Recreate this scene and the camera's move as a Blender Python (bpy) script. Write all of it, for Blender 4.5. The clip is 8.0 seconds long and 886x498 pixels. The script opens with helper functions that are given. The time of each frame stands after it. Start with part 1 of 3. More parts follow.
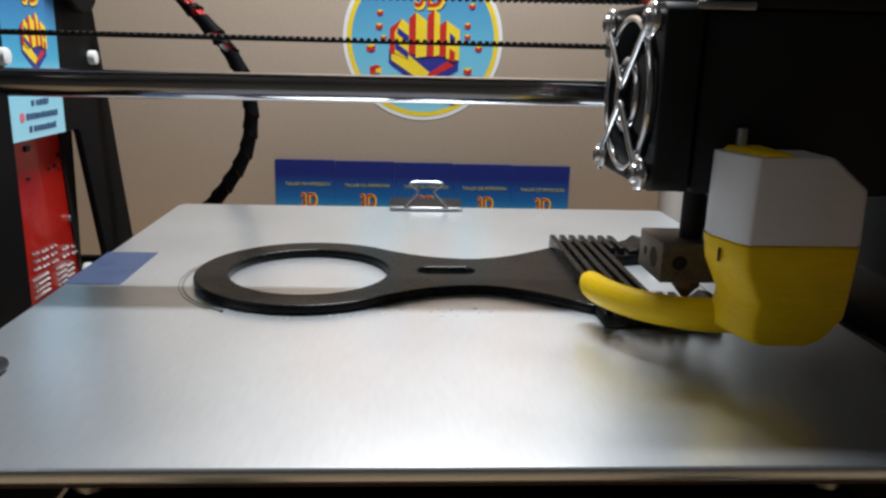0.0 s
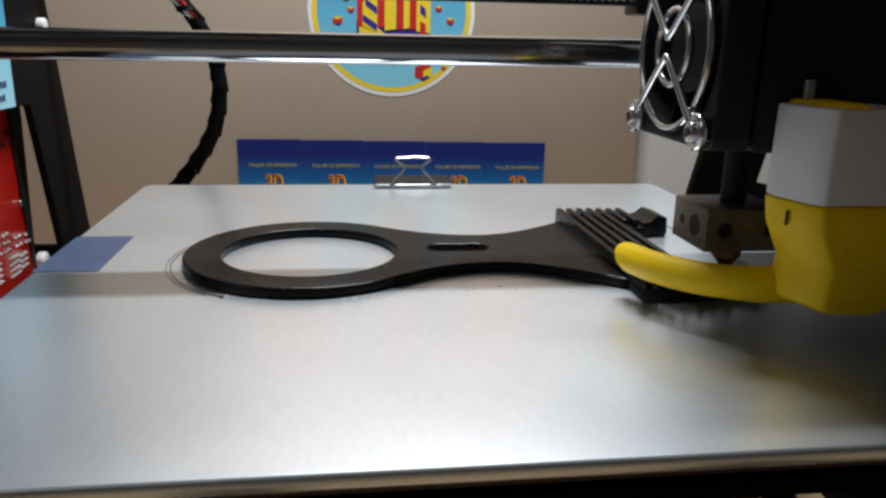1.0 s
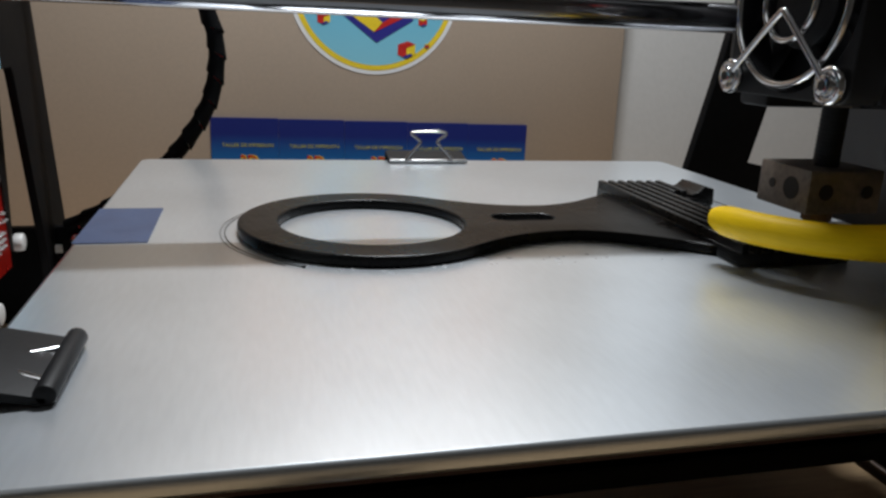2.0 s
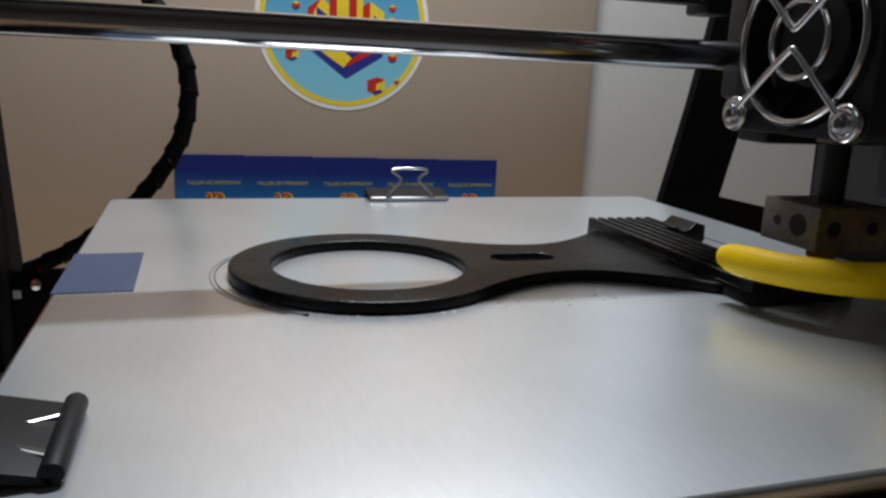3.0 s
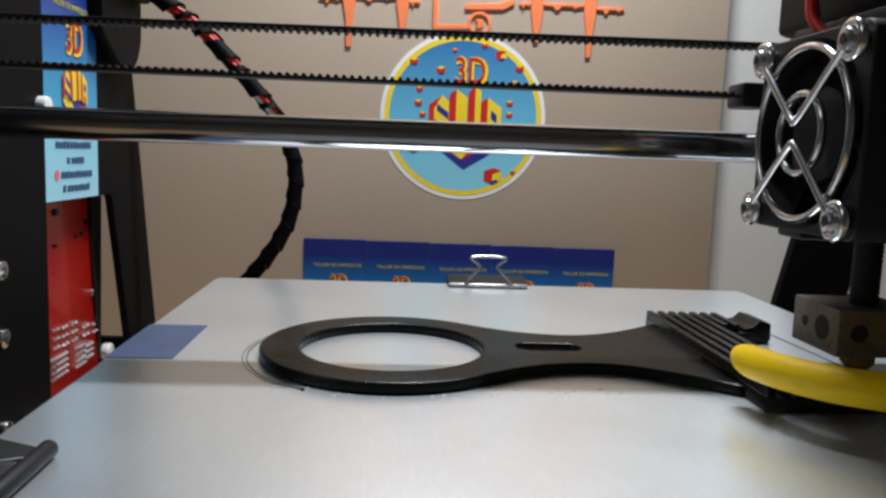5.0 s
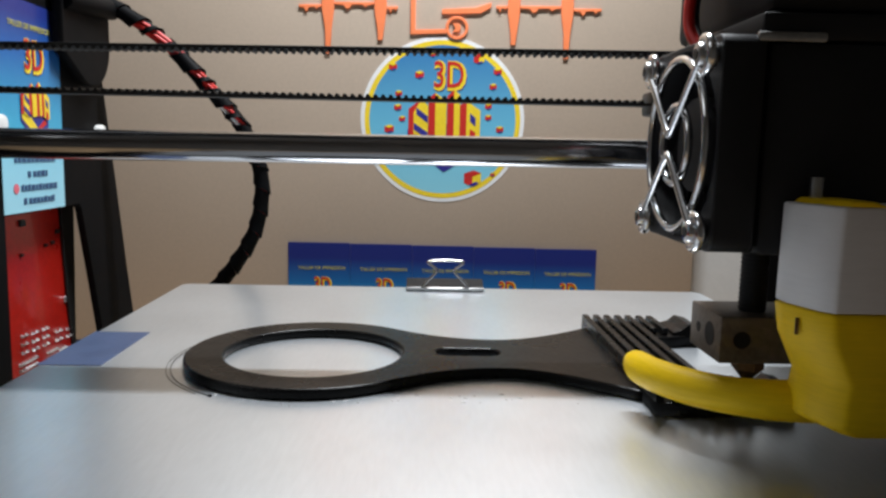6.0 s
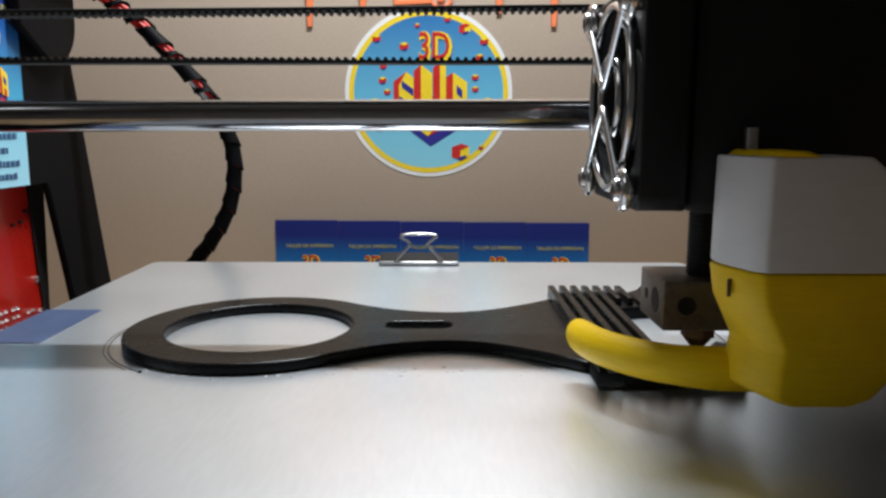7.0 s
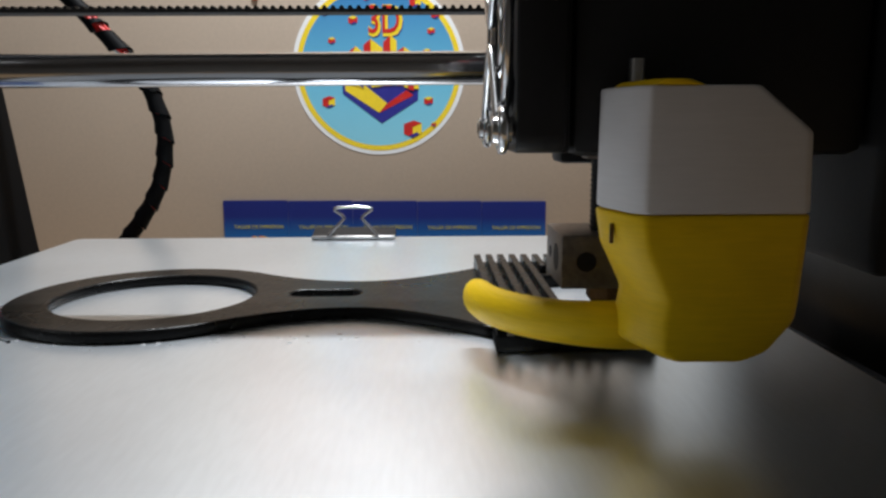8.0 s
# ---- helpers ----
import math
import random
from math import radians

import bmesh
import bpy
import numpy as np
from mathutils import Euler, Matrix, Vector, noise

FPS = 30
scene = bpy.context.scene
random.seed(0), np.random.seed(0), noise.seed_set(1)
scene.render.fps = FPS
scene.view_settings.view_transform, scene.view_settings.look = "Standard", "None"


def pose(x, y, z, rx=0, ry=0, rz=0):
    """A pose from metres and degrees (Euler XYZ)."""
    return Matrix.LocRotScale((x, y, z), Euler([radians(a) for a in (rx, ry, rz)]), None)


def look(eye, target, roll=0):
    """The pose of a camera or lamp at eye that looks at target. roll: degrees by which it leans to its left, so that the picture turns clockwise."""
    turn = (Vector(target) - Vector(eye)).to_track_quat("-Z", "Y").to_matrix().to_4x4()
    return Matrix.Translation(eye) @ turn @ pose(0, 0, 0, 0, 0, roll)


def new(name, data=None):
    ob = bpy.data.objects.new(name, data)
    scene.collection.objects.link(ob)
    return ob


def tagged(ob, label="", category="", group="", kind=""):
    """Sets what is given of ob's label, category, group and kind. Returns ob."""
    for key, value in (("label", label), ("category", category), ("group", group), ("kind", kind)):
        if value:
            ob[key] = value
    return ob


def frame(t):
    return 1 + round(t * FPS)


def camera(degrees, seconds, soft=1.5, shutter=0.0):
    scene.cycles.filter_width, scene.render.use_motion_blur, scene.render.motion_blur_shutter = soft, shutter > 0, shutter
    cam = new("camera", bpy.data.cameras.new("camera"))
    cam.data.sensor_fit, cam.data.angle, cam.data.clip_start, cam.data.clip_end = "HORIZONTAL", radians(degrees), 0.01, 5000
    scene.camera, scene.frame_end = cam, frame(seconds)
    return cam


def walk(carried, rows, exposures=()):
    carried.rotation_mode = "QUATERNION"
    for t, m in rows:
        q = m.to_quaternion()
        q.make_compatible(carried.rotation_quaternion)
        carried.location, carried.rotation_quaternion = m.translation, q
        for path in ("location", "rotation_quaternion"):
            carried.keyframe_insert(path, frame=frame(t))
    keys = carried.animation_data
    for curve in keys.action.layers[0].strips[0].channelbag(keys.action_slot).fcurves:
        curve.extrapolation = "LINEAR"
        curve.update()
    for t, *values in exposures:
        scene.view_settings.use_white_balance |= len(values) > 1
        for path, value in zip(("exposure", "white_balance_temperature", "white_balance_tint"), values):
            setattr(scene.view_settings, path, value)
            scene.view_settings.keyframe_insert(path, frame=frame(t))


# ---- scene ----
# ---- camera ----
cam = camera(60.52, 8.0, soft=2.6)
walk(cam, [
    (0, pose(-0.0150, -0.2275, 0.0689, 75.36, -1.44, -2.87)),
    (0.5, pose(-0.0188, -0.2162, 0.0643, 75.11, -1.58, -5.33)),
    (1, pose(-0.0340, -0.2096, 0.0609, 74.45, -1.27, -7.47)),
    (1.5, pose(-0.0568, -0.1982, 0.0503, 73.61, -1.91, -10.47)),
    (3, pose(-0.0830, -0.1824, 0.0498, 76.92, -2.62, -17.53)),
    (3.5, pose(-0.0820, -0.1703, 0.0515, 78.56, -2.47, -16.02)),
    (4, pose(-0.0711, -0.1829, 0.0517, 81.93, -2.59, -10.05)),
    (4.5, pose(-0.0591, -0.1917, 0.0517, 82.86, -2.59, -6.04)),
    (6, pose(-0.0142, -0.2046, 0.0582, 82.47, -1.25, -1.45)),
    (6.5, pose(-0.0047, -0.2038, 0.0572, 81.87, -0.93, -0.65)),
    (7, pose(0.0053, -0.1973, 0.0542, 81.01, -0.09, -0.01)),
    (7.5, pose(0.0189, -0.1898, 0.0488, 80.16, -0.12, -2.01)),
    (8, pose(0.0252, -0.1874, 0.0452, 80.42, 0.24, -1.04)),
], [(0.0, 0.0), (0.5, -0.22), (1.0, -0.12), (1.5, -0.2), (2.8, -0.50), (3.5, -0.50), (4.0, -0.28), (4.5, -0.22), (5.8, 0.0), (7.0, 0.05), (8.0, 0.05)])

# ---- world and lights ----
world = bpy.data.worlds.new("world")
scene.world = world
world.use_nodes = True
world.node_tree.nodes["Background"].inputs[0].default_value = (0.9, 0.95, 1.0, 1)
world.node_tree.nodes["Background"].inputs[1].default_value = 0.1


def area_lamp(name, eye, target, sx, sy, watts, colour):
    data = bpy.data.lights.new(name, "AREA")
    data.shape, data.size, data.size_y, data.energy, data.color = "RECTANGLE", sx, sy, watts, colour
    ob = new(name, data)
    ob.matrix_world = look(eye, target)
    return ob


strip = area_lamp("strip_lamp", (0.026, 0.106, 0.42), (0.026, 0.04, 0.0), 0.18, 0.016, 3.2, (0.94, 0.985, 1.03))
# added weak fill from the left, no real source; brightens left-facing sides
fill_lamp = area_lamp("fill_lamp", (-1.2, -0.40, 1.0), (0.0, -0.05, 0.05), 0.6, 0.5, 1.7, (0.95, 0.98, 1.0))

# ---- materials ----


def mat(name, colour, rough=0.5, metal=0.0, var=0.12, scale=60.0, bump=0.0, bump_scale=400.0, coat=0.0, spec=0.5, grain=None, swing=1.0):
    """A surface with variation at two scales; grain stretches the fine noise."""
    m = bpy.data.materials.new(name)
    m.use_nodes = True
    nt = m.node_tree
    b = nt.nodes["Principled BSDF"]
    tc = nt.nodes.new("ShaderNodeTexCoord")
    n1, n2 = nt.nodes.new("ShaderNodeTexNoise"), nt.nodes.new("ShaderNodeTexNoise")
    n1.inputs["Scale"].default_value, n1.inputs["Detail"].default_value = scale, 5
    n2.inputs["Scale"].default_value, n2.inputs["Detail"].default_value = bump_scale, 4
    nt.links.new(tc.outputs["Object"], n1.inputs["Vector"])
    if grain:
        mp = nt.nodes.new("ShaderNodeMapping")
        mp.inputs["Scale"].default_value = grain
        nt.links.new(tc.outputs["Object"], mp.inputs["Vector"])
        nt.links.new(mp.outputs[0], n2.inputs["Vector"])
    else:
        nt.links.new(tc.outputs["Object"], n2.inputs["Vector"])
    add = nt.nodes.new("ShaderNodeMath")
    add.operation = "ADD"
    nt.links.new(n1.outputs["Fac"], add.inputs[0])
    nt.links.new(n2.outputs["Fac"], add.inputs[1])
    rmp = nt.nodes.new("ShaderNodeMapRange")
    rmp.inputs["From Min"].default_value, rmp.inputs["From Max"].default_value = 0.6, 1.4
    rmp.inputs["To Min"].default_value, rmp.inputs["To Max"].default_value = 1 - var, 1 + var
    nt.links.new(add.outputs[0], rmp.inputs["Value"])
    mul = nt.nodes.new("ShaderNodeVectorMath")
    mul.operation = "SCALE"
    mul.inputs[0].default_value = colour
    nt.links.new(rmp.outputs[0], mul.inputs["Scale"])
    nt.links.new(mul.outputs[0], b.inputs["Base Color"])
    rr = nt.nodes.new("ShaderNodeMapRange")
    rr.inputs["From Min"].default_value, rr.inputs["From Max"].default_value = 0.15, 0.85
    rr.inputs["To Min"].default_value, rr.inputs["To Max"].default_value = max(rough - 0.07 * swing, 0.02), min(rough + 0.09 * swing, 1)
    nt.links.new(n1.outputs["Fac"], rr.inputs["Value"])
    nt.links.new(rr.outputs[0], b.inputs["Roughness"])
    b.inputs["Metallic"].default_value = metal
    b.inputs["Coat Weight"].default_value = coat
    b.inputs["Specular IOR Level"].default_value = spec
    if bump:
        bp = nt.nodes.new("ShaderNodeBump")
        bp.inputs["Strength"].default_value, bp.inputs["Distance"].default_value = bump, 0.0004
        nt.links.new(n2.outputs["Fac"], bp.inputs["Height"])
        nt.links.new(bp.outputs[0], b.inputs["Normal"])
    return m


def print_gradient(name, stops, z0, z1, rough=0.35):
    """Ink that runs from one colour to another over the height of a printed sheet."""
    m = mat(name, (1, 1, 1), rough, 0, 0.03, 300)
    nt = m.node_tree
    tc = nt.nodes.new("ShaderNodeTexCoord")
    sp = nt.nodes.new("ShaderNodeSeparateXYZ")
    mr = nt.nodes.new("ShaderNodeMapRange")
    mr.inputs["From Min"].default_value, mr.inputs["From Max"].default_value = z0, z1
    cr = nt.nodes.new("ShaderNodeValToRGB")
    el = cr.color_ramp.elements
    while len(el) < len(stops):
        el.new(0.5)
    for e, (p, c) in zip(el, stops):
        e.position, e.color = p, (*c, 1)
    nt.links.new(tc.outputs["Object"], sp.inputs[0])
    nt.links.new(sp.outputs["Z"], mr.inputs["Value"])
    nt.links.new(mr.outputs[0], cr.inputs[0])
    nt.links.new(cr.outputs[0], nt.nodes["Principled BSDF"].inputs["Base Color"])
    return m


M_TAN = mat("tan_board", (0.560, 0.452, 0.355), 0.75, 0, 0.06, 9, 0.08, 500)
M_WHITE = mat("white_wall", (0.62, 0.61, 0.59), 0.8, 0, 0.04, 5, 0.3, 300)
M_ROOM = mat("room_paint", (0.5, 0.48, 0.45), 0.8, 0, 0.06, 2)
M_WOOD = mat("pine_wood", (0.46, 0.31, 0.17), 0.55, 0, 0.25, 8, 0.2, 60, grain=(1, 14, 14))
M_FLOOR = mat("floor_paint", (0.22, 0.19, 0.16), 0.6, 0, 0.2, 3)
M_BED = mat("satin_aluminium", (0.87, 0.92, 0.965), 0.31, 0.88, 0.045, 26, 0.0, 500, grain=(2, 0.3, 1), swing=0.25)
M_HEATER = mat("heater_board", (0.05, 0.02, 0.02), 0.5, 0, 0.2, 50)
M_PLA = mat("black_filament", (0.0045, 0.0042, 0.0042), 0.28, 0, 0.25, 90, 0.35, 900, grain=(1.2, 0.25, 1), spec=0.2)
M_BLACK = mat("black_acrylic", (0.005, 0.005, 0.0055), 0.55, 0, 0.25, 40, 0.05, 300, spec=0.07)
M_BLACKM = mat("black_anodised", (0.008, 0.008, 0.0092), 0.55, 0.0, 0.2, 60, 0.08, 900, spec=0.3)
M_RESIDUE = mat("dried_glue", (0.30, 0.30, 0.31), 0.4, 0, 0.2, 400, 0.2, 900)
M_PLASTIC = mat("black_plastic", (0.009, 0.009, 0.0095), 0.42, 0, 0.15, 80, 0.1, 600)
M_RUBBER = mat("black_rubber", (0.012, 0.012, 0.012), 0.7, 0, 0.2, 200, 0.1, 900)
M_CHROME = mat("polished_steel", (0.52, 0.52, 0.54), 0.15, 1.0, 0.04, 60, 0.02, 600, grain=(0.2, 4, 4))
M_WIRE = mat("bright_wire", (0.75, 0.75, 0.76), 0.16, 1.0, 0.04, 100)
M_STEEL = mat("dull_steel", (0.48, 0.48, 0.48), 0.35, 1.0, 0.15, 150, 0.1, 900)
M_BLOCK = mat("stained_heater_aluminium", (0.20, 0.17, 0.145), 0.45, 0.75, 0.35, 160, 0.15, 800)
M_BRASS = mat("dirty_brass", (0.16, 0.09, 0.04), 0.45, 0.8, 0.4, 300, 0.1, 900)
# near-black that paints the shade inside holes which are not cut
M_HOLE_SHADE = mat("hole_shade", (0.015, 0.012, 0.01), 0.7, 0.2, 0.3, 200)
M_YELLOW = mat("yellow_filament", (0.82, 0.53, 0.002), 0.5, 0, 0.1, 160, 0.16, 900, grain=(0.2, 0.2, 3.2), spec=0.25)
M_WPLA = mat("white_filament", (0.62, 0.60, 0.60), 0.5, 0, 0.05, 120, 0.07, 900, grain=(0.2, 0.2, 3.2))
M_RED = mat("red_solder_mask", (0.50, 0.013, 0.007), 0.3, 0, 0.2, 60, 0.08, 600, coat=0.3)
M_SOLDER = mat("tin_solder", (0.7, 0.7, 0.7), 0.3, 1, 0.1, 300)
M_REDWIRE = mat("red_wire", (0.6, 0.02, 0.015), 0.4, 0, 0.1, 200)
M_WHITEP = mat("white_nylon", (0.8, 0.8, 0.78), 0.4, 0, 0.05, 100)
M_PAPER = mat("white_paper", (0.78, 0.78, 0.78), 0.8, 0, 0.04, 40)
M_ORANGE = mat("orange_filament", (0.92, 0.235, 0.085), 0.5, 0, 0.06, 100, 0.2, 800)
M_TAPE = mat("blue_masking_tape", (0.060, 0.086, 0.165), 0.36, 0, 0.12, 120, 0.4, 600, grain=(1, 4, 1))
M_INKR = mat("red_ink", (0.55, 0.025, 0.02), 0.35, 0, 0.05, 200)
M_INKY = mat("yellow_ink", (0.85, 0.62, 0.03), 0.35, 0, 0.05, 200)
M_INKB = mat("blue_ink", (0.03, 0.03, 0.25), 0.35, 0, 0.05, 200)
M_INKT = mat("dark_text_ink", (0.03, 0.08, 0.18), 0.4, 0, 0.05, 200)
M_INKG = mat("gold_ink", (0.55, 0.5, 0.10), 0.35, 0, 0.05, 200)
M_INKP = mat("pink_ink", (0.75, 0.15, 0.2), 0.35, 0, 0.05, 200)
M_DISC = print_gradient("disc_ink", [(0, (0.25, 0.60, 0.72)), (0.45, (0.14, 0.47, 0.66)), (1, (0.03, 0.16, 0.40))], -0.045, 0.045)
M_CARD = print_gradient("card_ink", [(0, (0.30, 0.68, 0.80)), (0.35, (0.07, 0.42, 0.62)), (0.62, (0.015, 0.13, 0.36)), (0.85, (0.015, 0.025, 0.17))], -0.062, 0.0)
M_STICK = print_gradient("sticker_ink", [(0, (0.36, 0.68, 0.80)), (0.32, (0.26, 0.60, 0.75)), (0.42, (0.06, 0.40, 0.60)), (0.8, (0.02, 0.12, 0.38)), (1, (0.015, 0.03, 0.2))], 0.0, 0.070)
M_GREY = mat("grey_plastic", (0.3, 0.31, 0.32), 0.5, 0, 0.1, 80)
M_DARKBLUE = mat("dark_blue_plastic", (0.005, 0.006, 0.014), 0.35, 0, 0.1, 80)

# ---- building helpers ----


def thing(name, label, category, group="", at=(0, 0, 0)):
    ob = new(name)
    ob.empty_display_size = 0.01
    ob.location = at
    return tagged(ob, label, category, group)


def put(name, me, material, parent=None, label=""):
    """Links a mesh as one object, in world coordinates, under a thing or a part."""
    if isinstance(me, bmesh.types.BMesh):
        bm, me = me, bpy.data.meshes.new(name)
        bm.to_mesh(me)
        bm.free()
    me.materials.clear()
    me.materials.append(material)
    ob = new(name, me)
    if parent:
        ob.parent = parent
        # parts are modelled in place, so the parent's own placing is taken off
        up = Matrix.Translation(parent.parent.location) @ parent.matrix_parent_inverse if parent.parent else Matrix.Translation(parent.location)
        ob.matrix_parent_inverse = up.inverted()
    if label:
        ob["label"] = label
    return ob


def smooth(me_or_bm, limit=40):
    for f in me_or_bm.faces:
        f.smooth = True
    for e in me_or_bm.edges:
        if len(e.link_faces) == 2 and e.calc_face_angle(0) > radians(limit):
            e.smooth = False
    return me_or_bm


def box(lo, hi, bevel=0.0, seg=2, bm=None):
    own = bmesh.new()
    c, s = [(a + b) / 2 for a, b in zip(lo, hi)], [abs(b - a) for a, b in zip(lo, hi)]
    bmesh.ops.create_cube(own, size=1, matrix=Matrix.Translation(c) @ Matrix.Diagonal((*s, 1)))
    if bevel:
        bmesh.ops.bevel(own, geom=own.edges[:], offset=bevel, segments=seg, affect="EDGES", profile=0.5)
    return join(bm, smooth(own))


def join(bm, own):
    if bm is None:
        return own
    me = bpy.data.meshes.new("tmp")
    own.to_mesh(me)
    own.free()
    bm.from_mesh(me)
    bpy.data.meshes.remove(me)
    return bm


def rod(a, b, r, seg=20, bevel=0.0, bm=None, r2=None):
    """A round bar from a to b."""
    own = bmesh.new()
    a, b = Vector(a), Vector(b)
    m = Matrix.Translation((a + b) / 2) @ (b - a).to_track_quat("Z", "Y").to_matrix().to_4x4()
    bmesh.ops.create_cone(own, cap_ends=True, segments=seg, radius1=r, radius2=r if r2 is None else r2, depth=(b - a).length, matrix=m)
    if bevel:
        rim = [e for e in own.edges if any(len(f.verts) > 4 for f in e.link_faces)]
        bmesh.ops.bevel(own, geom=rim, offset=bevel, segments=2, affect="EDGES", profile=0.5)
    return join(bm, smooth(own))


def tube(points, r, seg=10, closed=False, bm=None, flat=1.0, ends=True, radii=None):
    """A tube along a path; flat squeezes it sideways."""
    own = bmesh.new()
    pts = [Vector(p) for p in points]
    n = len(pts)
    rings = []
    up = Vector((0, 0, 1))
    for i, p in enumerate(pts):
        d = (pts[(i + 1) % n] - pts[i - 1]) if closed else (pts[min(i + 1, n - 1)] - pts[max(i - 1, 0)])
        d.normalize()
        if abs(d.dot(up)) > 0.97:
            up = Vector((1, 0, 0)) if abs(d.x) < 0.9 else Vector((0, 1, 0))
        side = d.cross(up).normalized()
        v = side.cross(d).normalized()
        up = v
        rr = radii[i] if radii else r
        rings.append([own.verts.new(p + side * math.cos(2 * math.pi * k / seg) * rr * flat + v * math.sin(2 * math.pi * k / seg) * rr) for k in range(seg)])
    for i in range(n if closed else n - 1):
        a, b = rings[i], rings[(i + 1) % n]
        for k in range(seg):
            own.faces.new((a[k], a[(k + 1) % seg], b[(k + 1) % seg], b[k]))
    if ends and not closed:
        own.faces.new(rings[0])
        own.faces.new(list(reversed(rings[-1])))
    bmesh.ops.recalc_face_normals(own, faces=own.faces[:])
    return join(bm, smooth(own, 60))


def curve_mesh(data, m):
    ob = bpy.data.objects.new("tmp", data)
    scene.collection.objects.link(ob)
    bpy.context.view_layer.update()
    me = bpy.data.meshes.new_from_object(ob.evaluated_get(bpy.context.evaluated_depsgraph_get()))
    bpy.data.objects.remove(ob)
    bpy.data.curves.remove(data)
    me.transform(m)
    return me


def plate(loops, thick, m, bevel=0.0):
    """A flat plate cut from outlines, the later ones holes, drawn in x and y and centred in z, then laid by m."""
    cu = bpy.data.curves.new("tmp", "CURVE")
    cu.dimensions, cu.fill_mode = "2D", "BOTH"
    cu.extrude, cu.bevel_depth, cu.bevel_resolution = thick / 2 - bevel, bevel, 1
    cu.offset = -bevel
    for loop in loops:
        s = cu.splines.new("POLY")
        s.points.add(len(loop) - 1)
        for p, (x, y) in zip(s.points, loop):
            p.co = (x, y, 0, 1)
        s.use_cyclic_u = True
    return curve_mesh(cu, m)


def words(text, size, thick, m, align="CENTER", bold=0.0):
    cu = bpy.data.curves.new("tmp", "FONT")
    cu.body, cu.size, cu.extrude, cu.align_x, cu.align_y = text, size, thick, align, "CENTER"
    cu.resolution_u = 3
    cu.offset = bold * size
    return curve_mesh(cu, m)


def circle(cx, cy, r, n=48, a0=0.0, a1=360.0):
    full = abs(a1 - a0) >= 360
    return [(cx + r * math.cos(radians(a0 + (a1 - a0) * i / (n if full else n - 1))), cy + r * math.sin(radians(a0 + (a1 - a0) * i / (n if full else n - 1)))) for i in range(n)]


def rounded(x0, y0, x1, y1, r, n=5):
    out = []
    for cx, cy, a in ((x1 - r, y1 - r, 0), (x0 + r, y1 - r, 90), (x0 + r, y0 + r, 180), (x1 - r, y0 + r, 270)):
        out += circle(cx, cy, r, n, a, a + 90)
    return out


def hermite(p0, s0, p1, s1, n):
    out = []
    h = p1[0] - p0[0]
    for i in range(n):
        t = i / n
        out.append((p0[0] + h * t, (2 * t**3 - 3 * t**2 + 1) * p0[1] + (t**3 - 2 * t**2 + t) * h * s0 + (-2 * t**3 + 3 * t**2) * p1[1] + (t**3 - t**2) * h * s1))
    return out


def spline(points, n=8):
    """Points along a smooth path through the given ones."""
    p = [Vector(q) for q in points]
    p = [2 * p[0] - p[1]] + p + [2 * p[-1] - p[-2]]
    out = []
    for i in range(1, len(p) - 2):
        for k in range(n):
            t = k / n
            out.append(0.5 * (2 * p[i] + (p[i + 1] - p[i - 1]) * t + (2 * p[i - 1] - 5 * p[i] + 4 * p[i + 1] - p[i + 2]) * t * t + (3 * p[i] - p[i - 1] - 3 * p[i + 1] + p[i + 2]) * t**3))
    return out + [p[-2]]


XZ = lambda y: pose(0, y, 0, 90)               # drawing (x, z) on a plane facing -y
YZ = lambda x: Matrix(((0, 0, 1, x), (1, 0, 0, 0), (0, 1, 0, 0), (0, 0, 0, 1)))   # drawing (y, z) on a plane facing +x
XY = lambda z: pose(0, 0, z)

# ---- setting ----
WALL = 0.2583      # face of the tan board
DESK = -0.078


def setting(name, lo, hi, material, label, bevel=0.0):
    return tagged(put(name, box(lo, hi, bevel), material), label, "wall" if "wall" in name else name, kind="structure")


setting("wall_north", (-1.4, 0.268, -0.8), (1.4, 0.33, 1.5), M_WHITE, "plain matt white painted wall behind the printer")
board = setting("wall_panel", (-0.75, WALL, DESK), (0.1543, 0.268, 1.0), M_TAN, "matt tan board fixed against the white wall", 0.0008)
setting("wall_south", (-1.4, -1.75, -0.8), (1.4, -1.7, 1.5), M_ROOM, "plain painted room wall")
setting("wall_west", (-1.45, -1.75, -0.8), (-1.4, 0.33, 1.5), M_ROOM, "plain painted room wall")
setting("wall_east", (1.4, -1.75, -0.8), (1.45, 0.33, 1.5), M_ROOM, "plain painted room wall")
setting("floor", (-1.4, -1.75, -0.85), (1.4, 0.33, -0.8), M_FLOOR, "dull brown floor of the room")
setting("ceiling", (-1.45, -1.75, 1.5), (1.45, 0.33, 1.55), M_WHITE, "plain white ceiling of the room")
desk = thing("desk", "light pine wood desk under the printer", "desk", at=(0, 0, DESK))
put("desktop", box((-0.6, -0.32, DESK - 0.022), (0.6, WALL - 0.002, DESK), 0.002), M_WOOD, desk)
for sx in (-0.56, 0.56):
    for sy in (-0.28, 0.22):
        put("leg", box((sx - 0.025, sy - 0.025, -0.8), (sx + 0.025, sy + 0.025, DESK - 0.022), 0.003), M_WOOD, desk)

# ---- printer frame ----
pf = thing("printer_frame", "black acrylic printer frame standing on the desk", "printer frame", at=(0, 0.15, DESK))
FY = 0.15
